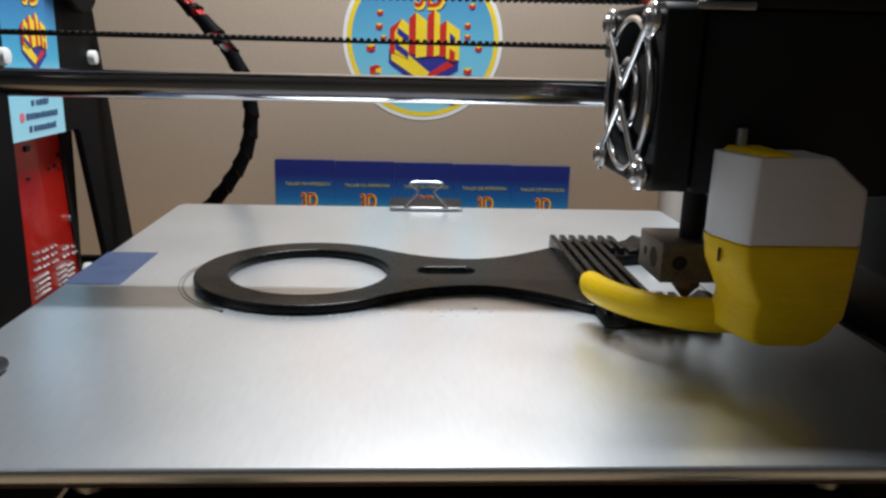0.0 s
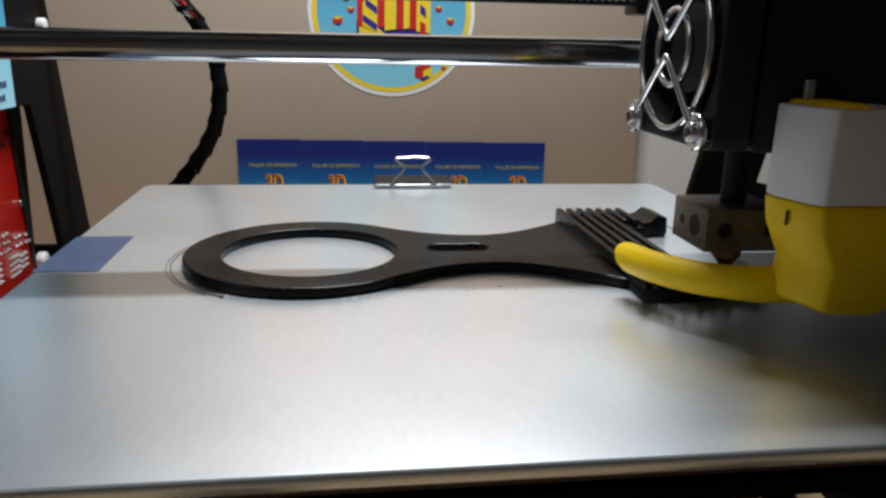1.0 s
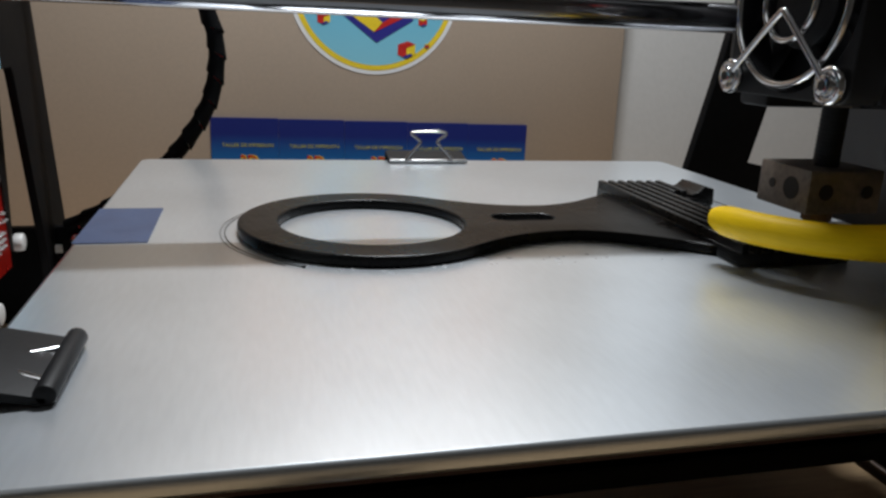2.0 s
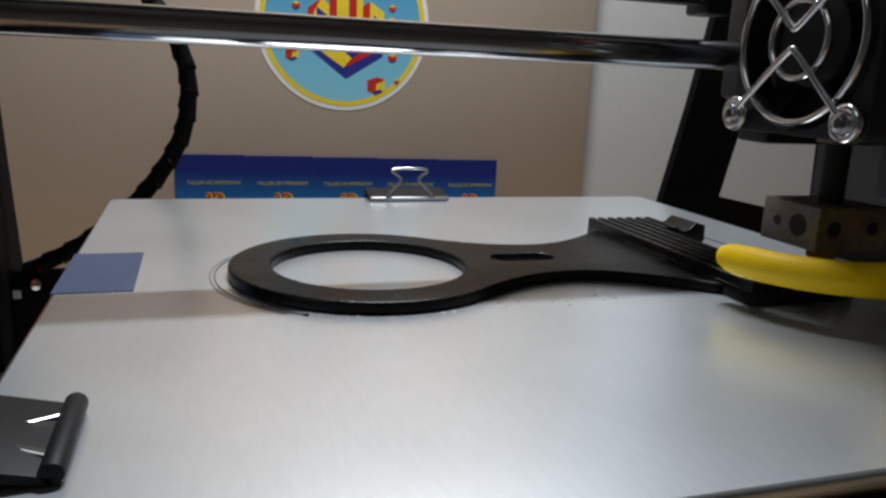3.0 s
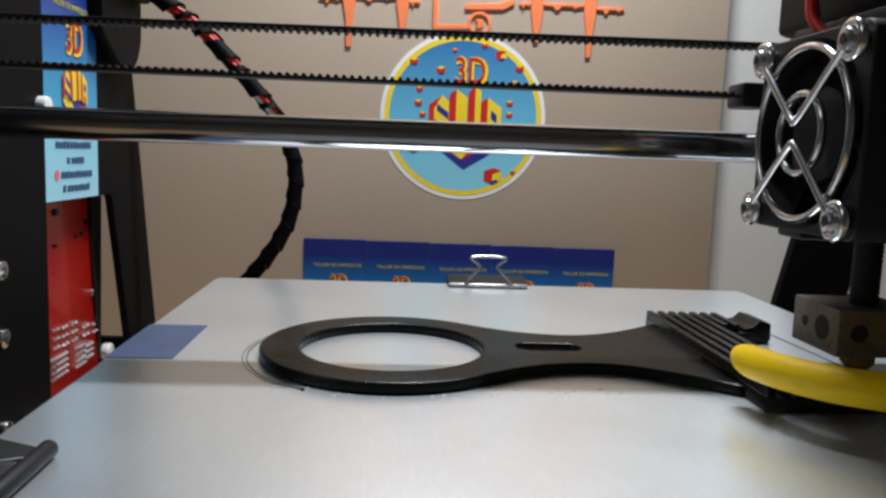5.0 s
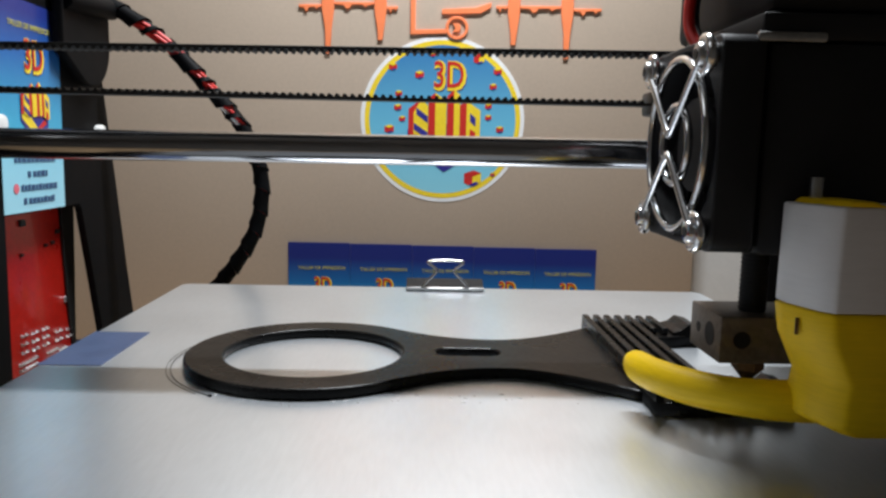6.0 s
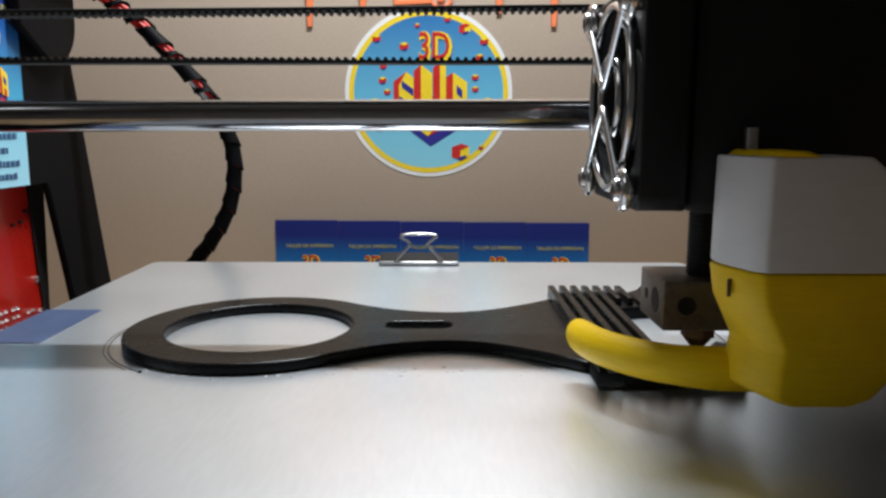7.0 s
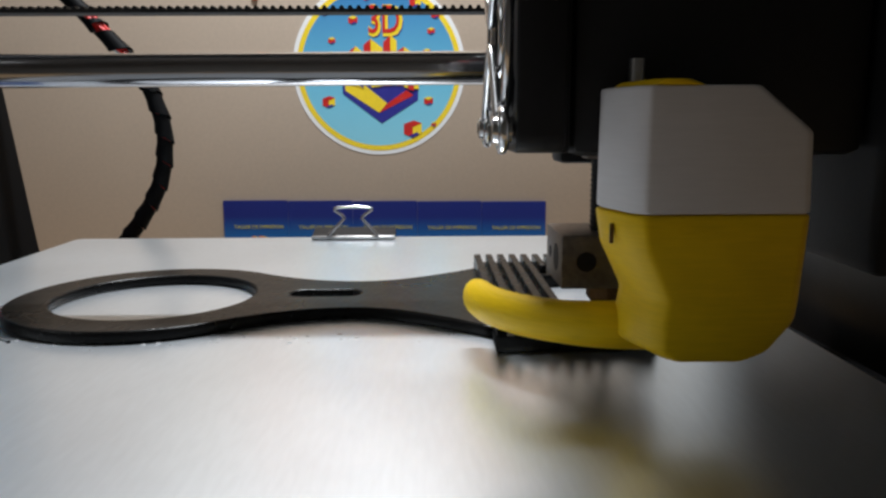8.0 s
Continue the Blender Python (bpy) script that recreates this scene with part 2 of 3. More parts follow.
# rear foot plate, right leg and the notched side panel
foot = [(-0.190, DESK), (-0.118, DESK), (-0.118, -0.047), (-0.124, -0.038), (-0.1300, -0.0355), (-0.190, -0.0355)]
put("foot_plate", plate([foot], 0.005, XZ(FY), 0.0004), M_BLACK, pf)
right_leg = [(0.185, 0.24), (0.1685, 0.13), (0.1621, 0.097), (0.1515, 0.040), (0.1407, -0.009), (0.134, -0.045), (0.128, DESK), (0.30, DESK), (0.30, 0.24)]
right_hole = [(0.1754, -0.0066), (0.1829, 0.0266), (0.2371, 0.0215), (0.2388, -0.0190)]
put("leg", plate([right_leg, right_hole], 0.005, XZ(FY), 0.0004), M_BLACK, pf)
# rounded plate standing proud of the side panel's rear edge
lobe = [(0.090, 0.24), (0.090, 0.092)] + circle(0.1150, 0.0985, 0.0185, 14, -110, 0) + [(0.1335, 0.110), (0.128, 0.130), (0.110, 0.24)]
put("bracket", plate([lobe], 0.004, YZ(-0.1515), 0.0008), M_BLACK, pf)
put("cable_arm", rod((-0.1500, 0.092, 0.1110), (-0.1480, 0.1330, 0.1135), 0.0042, 16, 0.0008), M_BLACK, pf)
# side panel beside the electronics, with a notch that leaves a slanting rear leg
side = [(-0.03, DESK), (0.046, DESK), (0.0545, -0.040), (0.0550, 0.0322), (0.1110, 0.0322), (0.1127, 0.0300), (0.1215, 0.0), (0.1330, -0.040), (0.137, DESK), (0.178, DESK), (0.1690, -0.040), (0.1585, 0.0), (0.1490, 0.040), (0.1390, 0.080), (0.1270, 0.130), (0.1000, 0.24), (-0.03, 0.24)]
put("side_panel", plate([side], 0.003, YZ(-0.1566), 0.0004), M_BLACK, pf)
put("base_rail", box((-0.172, -0.11, DESK), (-0.128, 0.045, -0.054), 0.001), M_BLACK, pf)
put("base_rail", box((0.128, -0.11, DESK), (0.172, 0.145, -0.054), 0.001), M_BLACK, pf)
put("side_panel", plate([[(-0.110, DESK), (0.140, DESK), (0.140, -0.012), (-0.060, -0.008), (-0.110, -0.020)]], 0.004, YZ(0.1195), 0.0005), M_BLACK, pf)
put("cross_plate", box((-0.0990, 0.198, DESK), (0.0945, 0.203, -0.0345), 0.0006), M_BLACK, pf)
for y, z in ((0.0517, 0.0632), (0.1302, 0.0620)):
    put("nylon_screw", rod((-0.1560, y, z), (-0.1520, y, z), 0.0031, 14, 0.0007), M_WHITEP, pf, "white nylon screw head")
put("nylon_spacer", rod((-0.1548, 0.0488, -0.0378), (-0.1480, 0.0488, -0.0378), 0.0036, 16, 0.0007), M_WHITEP, pf, "white nylon spacer")
t_slot = [(-0.1605, -0.0480), (-0.1605, -0.0412), (-0.1570, -0.0412), (-0.1570, -0.0428), (-0.1525, -0.0428), (-0.1525, -0.0462), (-0.1570, -0.0462), (-0.1570, -0.0480)]
put("slot_nut", plate([t_slot], 0.002, XZ(FY - 0.0033), 0.0002), M_WHITEP, pf, "white nut in a cross-shaped slot")
put("bolt", rod((-0.1467, FY - 0.0022, -0.0404), (-0.1467, FY - 0.0052, -0.0404), 0.0026, 14, 0.0008), M_WIRE, pf, "bright round bolt head")
for z in (0.0157, -0.0039, -0.0312):
    put("bolt", rod((-0.1560, 0.0215, z), (-0.1525, 0.0215, z), 0.0030, 14, 0.0008), M_WIRE, pf, "bright round bolt head")

# electronics board behind the side panel opening
pcb = thing("circuit_board", "red circuit board with rows of solder points", "circuit board", at=(-0.164, 0.08, -0.01))
put("board", box((-0.1630, 0.040, -0.0440), (-0.1612, 0.1132, 0.0450), 0.0002), M_RED, pcb)
for y0, z0, ny, nz, st in ((0.0722, -0.0222, 2, 3, 0.0032), (0.0800, -0.0228, 2, 3, 0.0032), (0.0882, -0.0232, 2, 3, 0.0032), (0.0990, -0.0238, 2, 2, 0.0034), (0.1082, -0.0245, 2, 2, 0.0030), (0.0700, -0.0335, 6, 4, 0.0024), (0.0915, -0.0345, 4, 4, 0.0024), (0.1015, -0.0335, 3, 3, 0.0024)):
    for i in range(ny):
        for k in range(nz):
            put("solder_point", rod((-0.1613, y0 + i * st, z0 + k * st), (-0.1600, y0 + i * st, z0 + k * st), 0.0008, 8, 0.0, r2=0.0004), M_SOLDER, pcb)
for y, z, s in ((0.0759, 0.0270, 0.002), (0.0986, 0.0170, 0.0012), (0.0930, 0.0165, 0.0010), (0.0745, 0.0150, 0.0010), (0.1030, 0.0210, 0.0014)):
    put("chip", box((-0.1613, y - s, z - s * 0.6), (-0.1602, y + s, z + s * 0.6), 0.0002), M_PLASTIC, pcb)
put("capacitor", rod((-0.1613, 0.1078, -0.0083), (-0.1604, 0.1078, -0.0083), 0.0014, 14, 0.0003), M_STEEL, pcb, "small round metal capacitor")
put("connector", rod((-0.1612, 0.1190, -0.0357), (-0.1575, 0.1190, -0.0357), 0.0036, 16, 0.0008), M_WHITEP, pcb, "white plastic plug")
# dark tapered strip in place of the shade on the board's rear edge
put("edge_shade", plate([[(0.1040, 0.0450), (0.1085, -0.010), (0.1118, -0.0300), (0.1136, -0.0380), (0.1180, 0.0450)]], 0.0012, YZ(-0.1606), 0.0003), M_PLASTIC, pcb, "black strip standing in for shade along the board's edge")
pcb.location = pcb.location + Vector((-0.0035, 0.0070, 0.0))
paper = tagged(put("paper_sheet", box((-0.235, 0.075, DESK + 0.0002), (-0.125, 0.128, DESK + 0.0012), 0.0002), M_PAPER), "white paper lying on the wooden desk", "paper")

# sticker on the side panel: same layout as the cards, with lines of small print


def poly(points, m, lift=0.0):
    """A thin printed shape drawn in x and y."""
    return plate([points], 0.00012, m @ Matrix.Translation((0, 0, lift)))


def block_logo(parent, m, s, lift):
    """Coloured towers standing on a wedge, as a plain emblem; s is the scale of a drawing in metres."""
    def q(name, pts, material, layer):
        put(name, poly([(x * s, y * s) for x, y in pts], m, lift + layer * 0.00013), material, parent)
    q("emblem_base", [(-21, -6), (-21, -14.5), (1.2, -31.2), (22.2, -18), (22.2, -8), (1, -2)], M_INKB, 0)
    q("emblem_face", [(-19.5, -7), (-19.5, -12.6), (-0.4, -25.2), (4.3, -19.8), (-3, -14.0), (-12.7, -6)], M_INKY, 1)
    q("emblem_face", [(-0.4, -25.4), (19.5, -15.4), (15.5, -12.5), (4.3, -20)], M_INKR, 1)
    q("emblem_tower", [(-20.5, -9), (-20.5, 6.3), (-13, 12), (-13, 7), (-17.4, 4), (-17.4, -9)], M_INKR, 2)
    q("emblem_tower", [(-17.4, -8.5), (-17.4, 4), (-13, 12), (-8.8, 8.5), (-8.8, -12)], M_INKY, 3)
    q("emblem_gap", [(-15.8, 7), (-9.0, 2), (-9.0, -2), (-15.8, 3)], M_INKB, 4)
    q("emblem_gap", [(-17.2, -2), (-9.0, -7.5), (-9.0, -11.5), (-17.2, -6)], M_INKB, 4)
    q("emblem_tower", [(-8.6, -9), (-8.6, 12.6), (-4.5, 16), (-4.5, -9)], M_INKR, 3)
    q("emblem_tower", [(-4.5, -11), (-4.5, 16), (2.2, 11), (2.2, -10)], M_INKY, 4)
    q("emblem_tower", [(2.6, -10), (2.6, 14.2), (6.7, 18), (6.7, -10)], M_INKR, 3)
    q("emblem_tower", [(6.7, -10), (6.7, 18), (10.2, 15), (10.2, -9)], M_INKY, 4)
    q("emblem_tower", [(10.3, -10), (10.3, 9), (14.3, 11.6), (14.3, -10)], M_INKR, 3)
    q("emblem_tower", [(14.3, -11), (14.3, 11.6), (22.6, 6), (22.6, -12)], M_INKY, 4)
    q("emblem_gap", [(16.4, 4.5), (19.8, 1.5), (19.8, -3.5), (16.4, -0.5)], M_INKB, 5)
    q("emblem_gap", [(16.4, -5), (19.8, -7), (19.8, -13), (16.4, -12)], M_INKR, 5)


def three_d(parent, m, size, lift):
    m = m @ Matrix.Diagonal((0.70, 1, 1, 1))
    put("lettering", words("3D", size, 0.00005, m @ Matrix.Translation((size * 0.07, -size * 0.05, lift - 0.00006)), bold=0.03), M_INKB, parent)
    put("lettering", words("3D", size, 0.00005, m @ Matrix.Translation((size * 0.035, -size * 0.02, lift)), bold=0.045), M_INKY, parent)
    put("lettering", words("3D", size * 0.97, 0.00005, m @ Matrix.Translation((-size * 0.02, size * 0.015, lift + 0.00014)), bold=0.004), M_INKR, parent)


def card(x0, top):
    """One printed card, top edge about level with the bed's surface."""
    w, h = 0.0378, 0.075
    c = thing("printed_card", "glossy blue printed card with a red and yellow emblem", "card", "cards in a row on the tan board", at=(x0 + w / 2, WALL - 0.0004, top))
    cx = x0 + w / 2
    sheet = put("sheet", plate([rounded(-w / 2, -h, w / 2, 0, 0.0004, 2)], 0.0005, pose(0, 0, 0, 90)), M_CARD, c)
    sheet.matrix_parent_inverse = Matrix.Identity(4)
    m = pose(cx, WALL - 0.00075, top, 90)
    put("lettering", words("TALLER DE IMPRESION", 0.00285, 0.00005, m @ Matrix.Translation((0.0015, -0.0157, 0))), M_INKG, sheet)
    three_d(sheet, m @ Matrix.Translation((0.0020, -0.0262, 0)), 0.0126, 0.0001)
    block_logo(sheet, m @ Matrix.Translation((0.0015, -0.0372, 0)), 0.00041, 0.0)
    return c


for i in range(5):
    card(-0.0958 + i * 0.03795, -0.0003 - i * 0.00037)

st = thing("sticker", "light blue sticker with emblem and small print on the black panel", "sticker", at=(-0.1550, 0.0757, 0.0325))
sheet = put("sheet", plate([[(-0.0217, 0.0002), (0.0219, 0.0), (0.0222, 0.0735), (-0.0213, 0.0740)]], 0.0004, YZ(0)), M_STICK, st)
sheet.matrix_parent_inverse = Matrix.Identity(4)
s0 = YZ(-0.15465) @ Matrix.Translation((0.0762, 0.0325, 0)) @ Matrix.Diagonal((1.08, 1.04, 1, 1))
three_d(sheet, s0 @ Matrix.Translation((0.0015, 0.0525, 0)), 0.0150, 0.0001)
block_logo(sheet, s0 @ Matrix.Translation((0.0005, 0.0370, 0)), 0.00042, 0.0)
put("lettering", words("TALLER DE IMPRESION", 0.0027, 0.00005, s0 @ Matrix.Translation((0, 0.0625, 0))), M_INKG, sheet)
for k, (z, a, b, material) in enumerate(((0.0225, -0.008, 0.008, M_INKT), (0.0180, -0.0135, 0.0135, M_INKT), (0.0130, -0.002, 0.008, M_INKT), (0.0130, -0.0055, -0.0035, M_INKT), (0.0083, -0.0100, 0.0145, M_INKT), (0.0038, -0.0055, 0.0125, M_INKT), (0.0038, -0.0088, -0.0068, M_INKT))):
    x = a
    while x < b - 0.0004:
        e = min(x + random.uniform(0.0012, 0.0026), b)
        put("print_bar", poly([(x, z - 0.0011), (e, z - 0.0011), (e, z + random.uniform(0.0007, 0.0014)), (x, z + 0.0009)], s0), material, sheet)
        x = e + 0.0006
put("print_bar", poly(circle(-0.0130, 0.0083, 0.0017, 12), s0), M_INKP, sheet)

# round emblem on the board
disc = thing("round_emblem", "round blue sticker with yellow and white rim on tan board", "emblem", at=(-0.0031, WALL - 0.00034, 0.0752))
dm = pose(-0.0031, WALL, 0.0752, 90)
put("rim", plate([circle(0, 0, 0.0492, 96)], 0.00026, dm @ Matrix.Translation((0, 0, 0.00016)), 0.00004), M_PAPER, disc, "white outer rim")
put("ring", plate([circle(0, 0, 0.0468, 96), circle(0, 0, 0.0438, 96)], 0.0001, dm @ Matrix.Translation((0, 0, 0.00036))), M_INKY, disc, "yellow ring")
face = put("face", plate([circle(0, 0, 0.0439, 96)], 0.0001, pose(0, 0, 0, 90)), M_DISC, disc)
face.matrix_parent_inverse = Matrix.Translation((0, -0.00005, 0))
em = dm @ Matrix.Translation((0, 0, 0.00050))
three_d(face, em @ Matrix.Translation((0.0034, 0.0256, 0)), 0.0226, 0.0002)
block_logo(face, em, 0.001, 0.0001)
for x, z, s in ((-0.0178, 0.1013, 0.0026), (0.0175, 0.1113, 0.0032), (0.0288, 0.1042, 0.0024), (0.0263, 0.0952, 0.0021), (-0.0305, 0.0819, 0.0022), (-0.0278, 0.0752, 0.0019), (0.0238, 0.0836, 0.002), (0.0239, 0.0769, 0.0019), (-0.0337, 0.1057, 0.0024), (-0.0355, 0.0690, 0.0028), (-0.0326, 0.0559, 0.0036), (0.0246, 0.0563, 0.0026), (0.0154, 0.0405, 0.0052), (0.0275, 0.0430, 0.0014), (0.0310, 0.0700, 0.0022), (-0.0300, 0.0900, 0.0020), (0.0075, 0.1165, 0.0018), (-0.0100, 0.1130, 0.0014)):
    c = em @ Matrix.Translation((x + 0.0035, z - 0.0748, 0.0001))
    k = s
    put("small_cube", poly([(-k, 0.5 * k), (0, 0.15 * k), (0, -k), (-k, -0.6 * k)], c), M_INKR, face)
    put("small_cube", poly([(k, 0.6 * k), (0, 0.15 * k), (0, -k), (k, -0.5 * k)], c), M_INKY if s > 0.003 else M_INKR, face)
    put("small_cube", poly([(-k, 0.5 * k), (0.1 * k, 0.9 * k), (k, 0.6 * k), (0, 0.15 * k)], c, 0.0001), M_INKR if s > 0.003 else M_INKY, face)
    put("small_cube", poly([(-0.4 * k, -0.8 * k), (0, -k), (0.7 * k, -0.65 * k), (0.5 * k, -0.4 * k), (0, -0.6 * k)], c, 0.0001), M_INKB, face)

# orange plaque of hanging bars above the emblem
og = thing("wall_ornament", "orange plastic cut-out ornament with hanging bars", "ornament", at=(0, WALL - 0.001, 0.14))


def orange(name, loops):
    put(name, plate(loops, 0.0014, XZ(WALL - 0.0008), 0.0003), M_ORANGE, og)


for x, z, top in ((-0.0710, 0.1133, 0.165), (-0.0402, 0.1218, 0.160), (0.0385, 0.1208, 0.160), (0.0702, 0.1135, 0.165)):
    orange("hanging_bar", [[(x - 0.0015, z), (x + 0.0015, z), (x + 0.0022, 0.128), (x + 0.0036, 0.139), (x + 0.0036, top), (x - 0.0036, top), (x - 0.0036, 0.139), (x - 0.0018, 0.128)]])
for a, b, z in ((-0.0880, -0.0748, 0.1395), (-0.0672, -0.0440, 0.1415), (-0.0364, -0.0300, 0.1395), (0.0280, 0.0347, 0.1415), (0.0423, 0.0664, 0.1420), (0.0740, 0.0905, 0.1412)):
    w = b - a
    orange("crossbar", [[(a, z), (a + 0.22 * w, z - 0.0003), (a + 0.30 * w, z - 0.0024), (a + 0.38 * w, z - 0.0022), (a + 0.45 * w, z), (a + 0.70 * w, z + 0.0002), (a + 0.78 * w, z - 0.0012), (a + 0.86 * w, z), (b, z + 0.0004), (b, z + 0.0020), (a, z + 0.0016)]])
orange("letter_outline", [[(-0.0225, 0.165), (-0.0225, 0.1255), (-0.0010, 0.1265), (-0.0010, 0.1292), (-0.0195, 0.1284), (-0.0195, 0.165)]])
orange("ring", [circle(0.0050, 0.1300, 0.0068, 28), circle(0.0050, 0.1300, 0.0050, 28)])
orange("ring_mark", [[(0.0025, 0.1275), (0.0065, 0.1275), (0.0075, 0.1300), (0.0065, 0.1325), (0.0025, 0.1325), (0.0040, 0.1300)]])
orange("crossbar", [[(-0.0040, 0.1375), (0.0190, 0.1385), (0.0250, 0.1420), (0.0250, 0.1450), (0.0160, 0.1420), (-0.0040, 0.1405)]])

og.location.z -= 0.0009
og.location.x -= 0.0008

# ---- cable bundle ----
cb = thing("cable_bundle", "arched cable bundle in black spiral wrap with red wires showing", "cable", at=(-0.12, 0.137, -0.02))
cable_path = spline([(-0.205, 0.128, 0.150), (-0.167, 0.130, 0.1265), (-0.1305, 0.132, 0.1045), (-0.1080, 0.134, 0.0825), (-0.0935, 0.136, 0.0645), (-0.0872, 0.137, 0.0490), (-0.0862, 0.138, 0.0360), (-0.0895, 0.139, 0.0200), (-0.0985, 0.140, 0.0045), (-0.1120, 0.142, -0.0110), (-0.1300, 0.146, -0.0250), (-0.1500, 0.150, -0.036)], 14)


def offset_path(path, r, turns, phase):
    out = []
    n = len(path)
    for i, p in enumerate(path):
        d = (path[min(i + 1, n - 1)] - path[max(i - 1, 0)]).normalized()
        side = d.cross(Vector((0, 1, 0))).normalized()
        a = phase + 2 * math.pi * turns * i / n
        out.append(p + side * math.cos(a) * r + Vector((0, 1, 0)) * math.sin(a) * r)
    return out


for k, material in enumerate((M_REDWIRE, M_REDWIRE, M_REDWIRE, M_RUBBER, M_WHITEP, M_REDWIRE)):
    put("wire", tube(offset_path(cable_path, 0.0017, 3, k * math.pi / 3), 0.0010, 7), material, cb, "red insulated wire" if material is M_REDWIRE else "insulated wire")


def spiral_wrap(path, r, pitch, width):
    bm = bmesh.new()
    dense = []
    for a, b in zip(path, path[1:]):
        for k in range(6):
            dense.append(a.lerp(b, k / 6))
    length = [0.0]
    for a, b in zip(dense, dense[1:]):
        length.append(length[-1] + (b - a).length)
    total, step = length[-1], pitch / 22
    n = int(total / step)
    def at(s):
        s = min(max(s, 0), total)
        i = min(int(np.searchsorted(length, s)), len(dense) - 1)
        i = max(i, 1)
        t = (s - length[i - 1]) / max(length[i] - length[i - 1], 1e-9)
        return dense[i - 1].lerp(dense[i], t), (dense[i] - dense[i - 1]).normalized()
    prev = None
    for i in range(n):
        s, a = i * step, 2 * math.pi * i / 22
        wv = width * (0.25 if 0.295 < s / total < 0.36 or 0.42 < s / total < 0.437 or 0.482 < s / total < 0.497 else 1.0)
        ring = []
        for ds, rr in ((-wv / 2, r - 0.0002), (-wv / 2, r + 0.0003), (0, r + 0.0004), (wv / 2, r + 0.0010), (wv / 2, r - 0.0002)):
            p, d = at(s + ds)
            side = d.cross(Vector((0, 1, 0))).normalized()
            ring.append(bm.verts.new(p + side * math.cos(a) * rr + side.cross(d) * math.sin(a) * rr))
        if prev:
            for k in range(5):
                bm.faces.new((prev[k], prev[(k + 1) % 5], ring[(k + 1) % 5], ring[k]))
        prev = ring
    bmesh.ops.recalc_face_normals(bm, faces=bm.faces[:])
    return smooth(bm, 50)


put("spiral_wrap", spiral_wrap(cable_path, 0.0029, 0.0098, 0.0094), M_BLACK, cb, "black plastic spiral wrap")

# idler holder behind the bed
ib = thing("belt_tensioner", "grey and black belt holder behind the bed", "belt holder", at=(-0.04, 0.19, DESK))
put("holder", box((-0.0680, 0.186, DESK), (-0.0480, 0.1975, -0.0300), 0.0008), M_GREY, ib)
put("holder", box((-0.0485, 0.183, DESK), (-0.0237, 0.1975, -0.0285), 0.0008), M_BLACK, ib)
put("holder", box((-0.0237, 0.186, DESK), (-0.0110, 0.1975, -0.0300), 0.0008), M_GREY, ib)

# ---- gantry ----
tagged(put("smooth_rod", rod((-0.215, 0.001, 0.0568), (0.160, 0.001, 0.0583), 0.0040, 40, 0.0004), M_CHROME), "polished steel guide rod, horizontal above the bed", "guide rod")


def tooth_mesh(sgn):
    prof = ((-0.00062, 0.0003), (0.00062, 0.0003), (0.00045, 0.0009), (0.0002, 0.00115), (-0.0002, 0.00115), (-0.00045, 0.0009))
    verts = [(px, y, sgn * pz) for y in (-0.0030, 0.0030) for px, pz in prof]
    faces = [[0, 1, 2, 3, 4, 5], [11, 10, 9, 8, 7, 6]] + [[k, k + 6, (k + 1) % 6 + 6, (k + 1) % 6] for k in range(6)]
    me = bpy.data.meshes.new("tooth")
    me.from_pydata(verts, [], faces if sgn < 0 else [f[::-1] for f in faces])
    me.materials.append(M_RUBBER)
    return me


def belt(z, teeth_up, x0, x1, y, lean):
    """A toothed belt strand that leans a little, with a tooth every two millimetres."""
    b = thing("toothed_belt", "black toothed rubber drive belt, stretched level", "drive belt", "belt strands of the gantry", at=(0.05, y, z))
    bm = box((x0, y - 0.0030, z - 0.0004), (x1, y + 0.0030, z + 0.0004), 0.0001, 1)
    bmesh.ops.rotate(bm, verts=bm.verts[:], cent=(0.05, y, z), matrix=Matrix.Rotation(-lean, 3, "Y"))
    put("band", bm, M_RUBBER, b)
    me = tooth_mesh(1 if teeth_up else -1)
    x = x0 + 0.001
    while x < x1 - 0.001:
        t = new("tooth", me)
        t.parent = b
        t.location = (x - 0.05, 0, (x - 0.05) * math.tan(lean))
        x += 0.002
    return b


belt(0.0843, False, -0.200, 0.056, -0.0004, 0.0107)
belt(0.0708, True, -0.200, 0.046, -0.0002, 0.0013)
# left and right carriers of the rod
for sx in (-1, 1):
    ca = thing("rod_carrier", "black plastic carrier holding the end of the guide rod", "rod carrier", "carriers at the rod ends", at=(0.15 * sx if sx > 0 else -0.215, 0, 0.03))
    x0, x1 = (0.126, 0.180) if sx > 0 else (-0.245, -0.208)
    put("body", box((x0, -0.030, -0.016 if sx > 0 else 0.030), (x1, 0.036, 0.120), 0.002), M_PLASTIC, ca)
    put("bearing", rod(((x0 + x1) / 2, 0.020, 0.1205), ((x0 + x1) / 2, 0.020, 0.126), 0.008, 24, 0.0005), M_STEEL, ca)
    put("upright_rod", rod(((x0 + x1) / 2, 0.020, -0.03), ((x0 + x1) / 2, 0.020, 0.24), 0.004, 20), M_CHROME, ca)
    put("motor", box((x0, -0.012, DESK + 0.024), (x0 + 0.042, 0.030, -0.018), 0.003), M_DARKBLUE, ca)

# ---- print head ----
DX = -0.0047
hd = thing("extruder", "black extruder with wire fan guard and yellow-white air duct", "print head", at=(0.07, -0.045, 0.04))


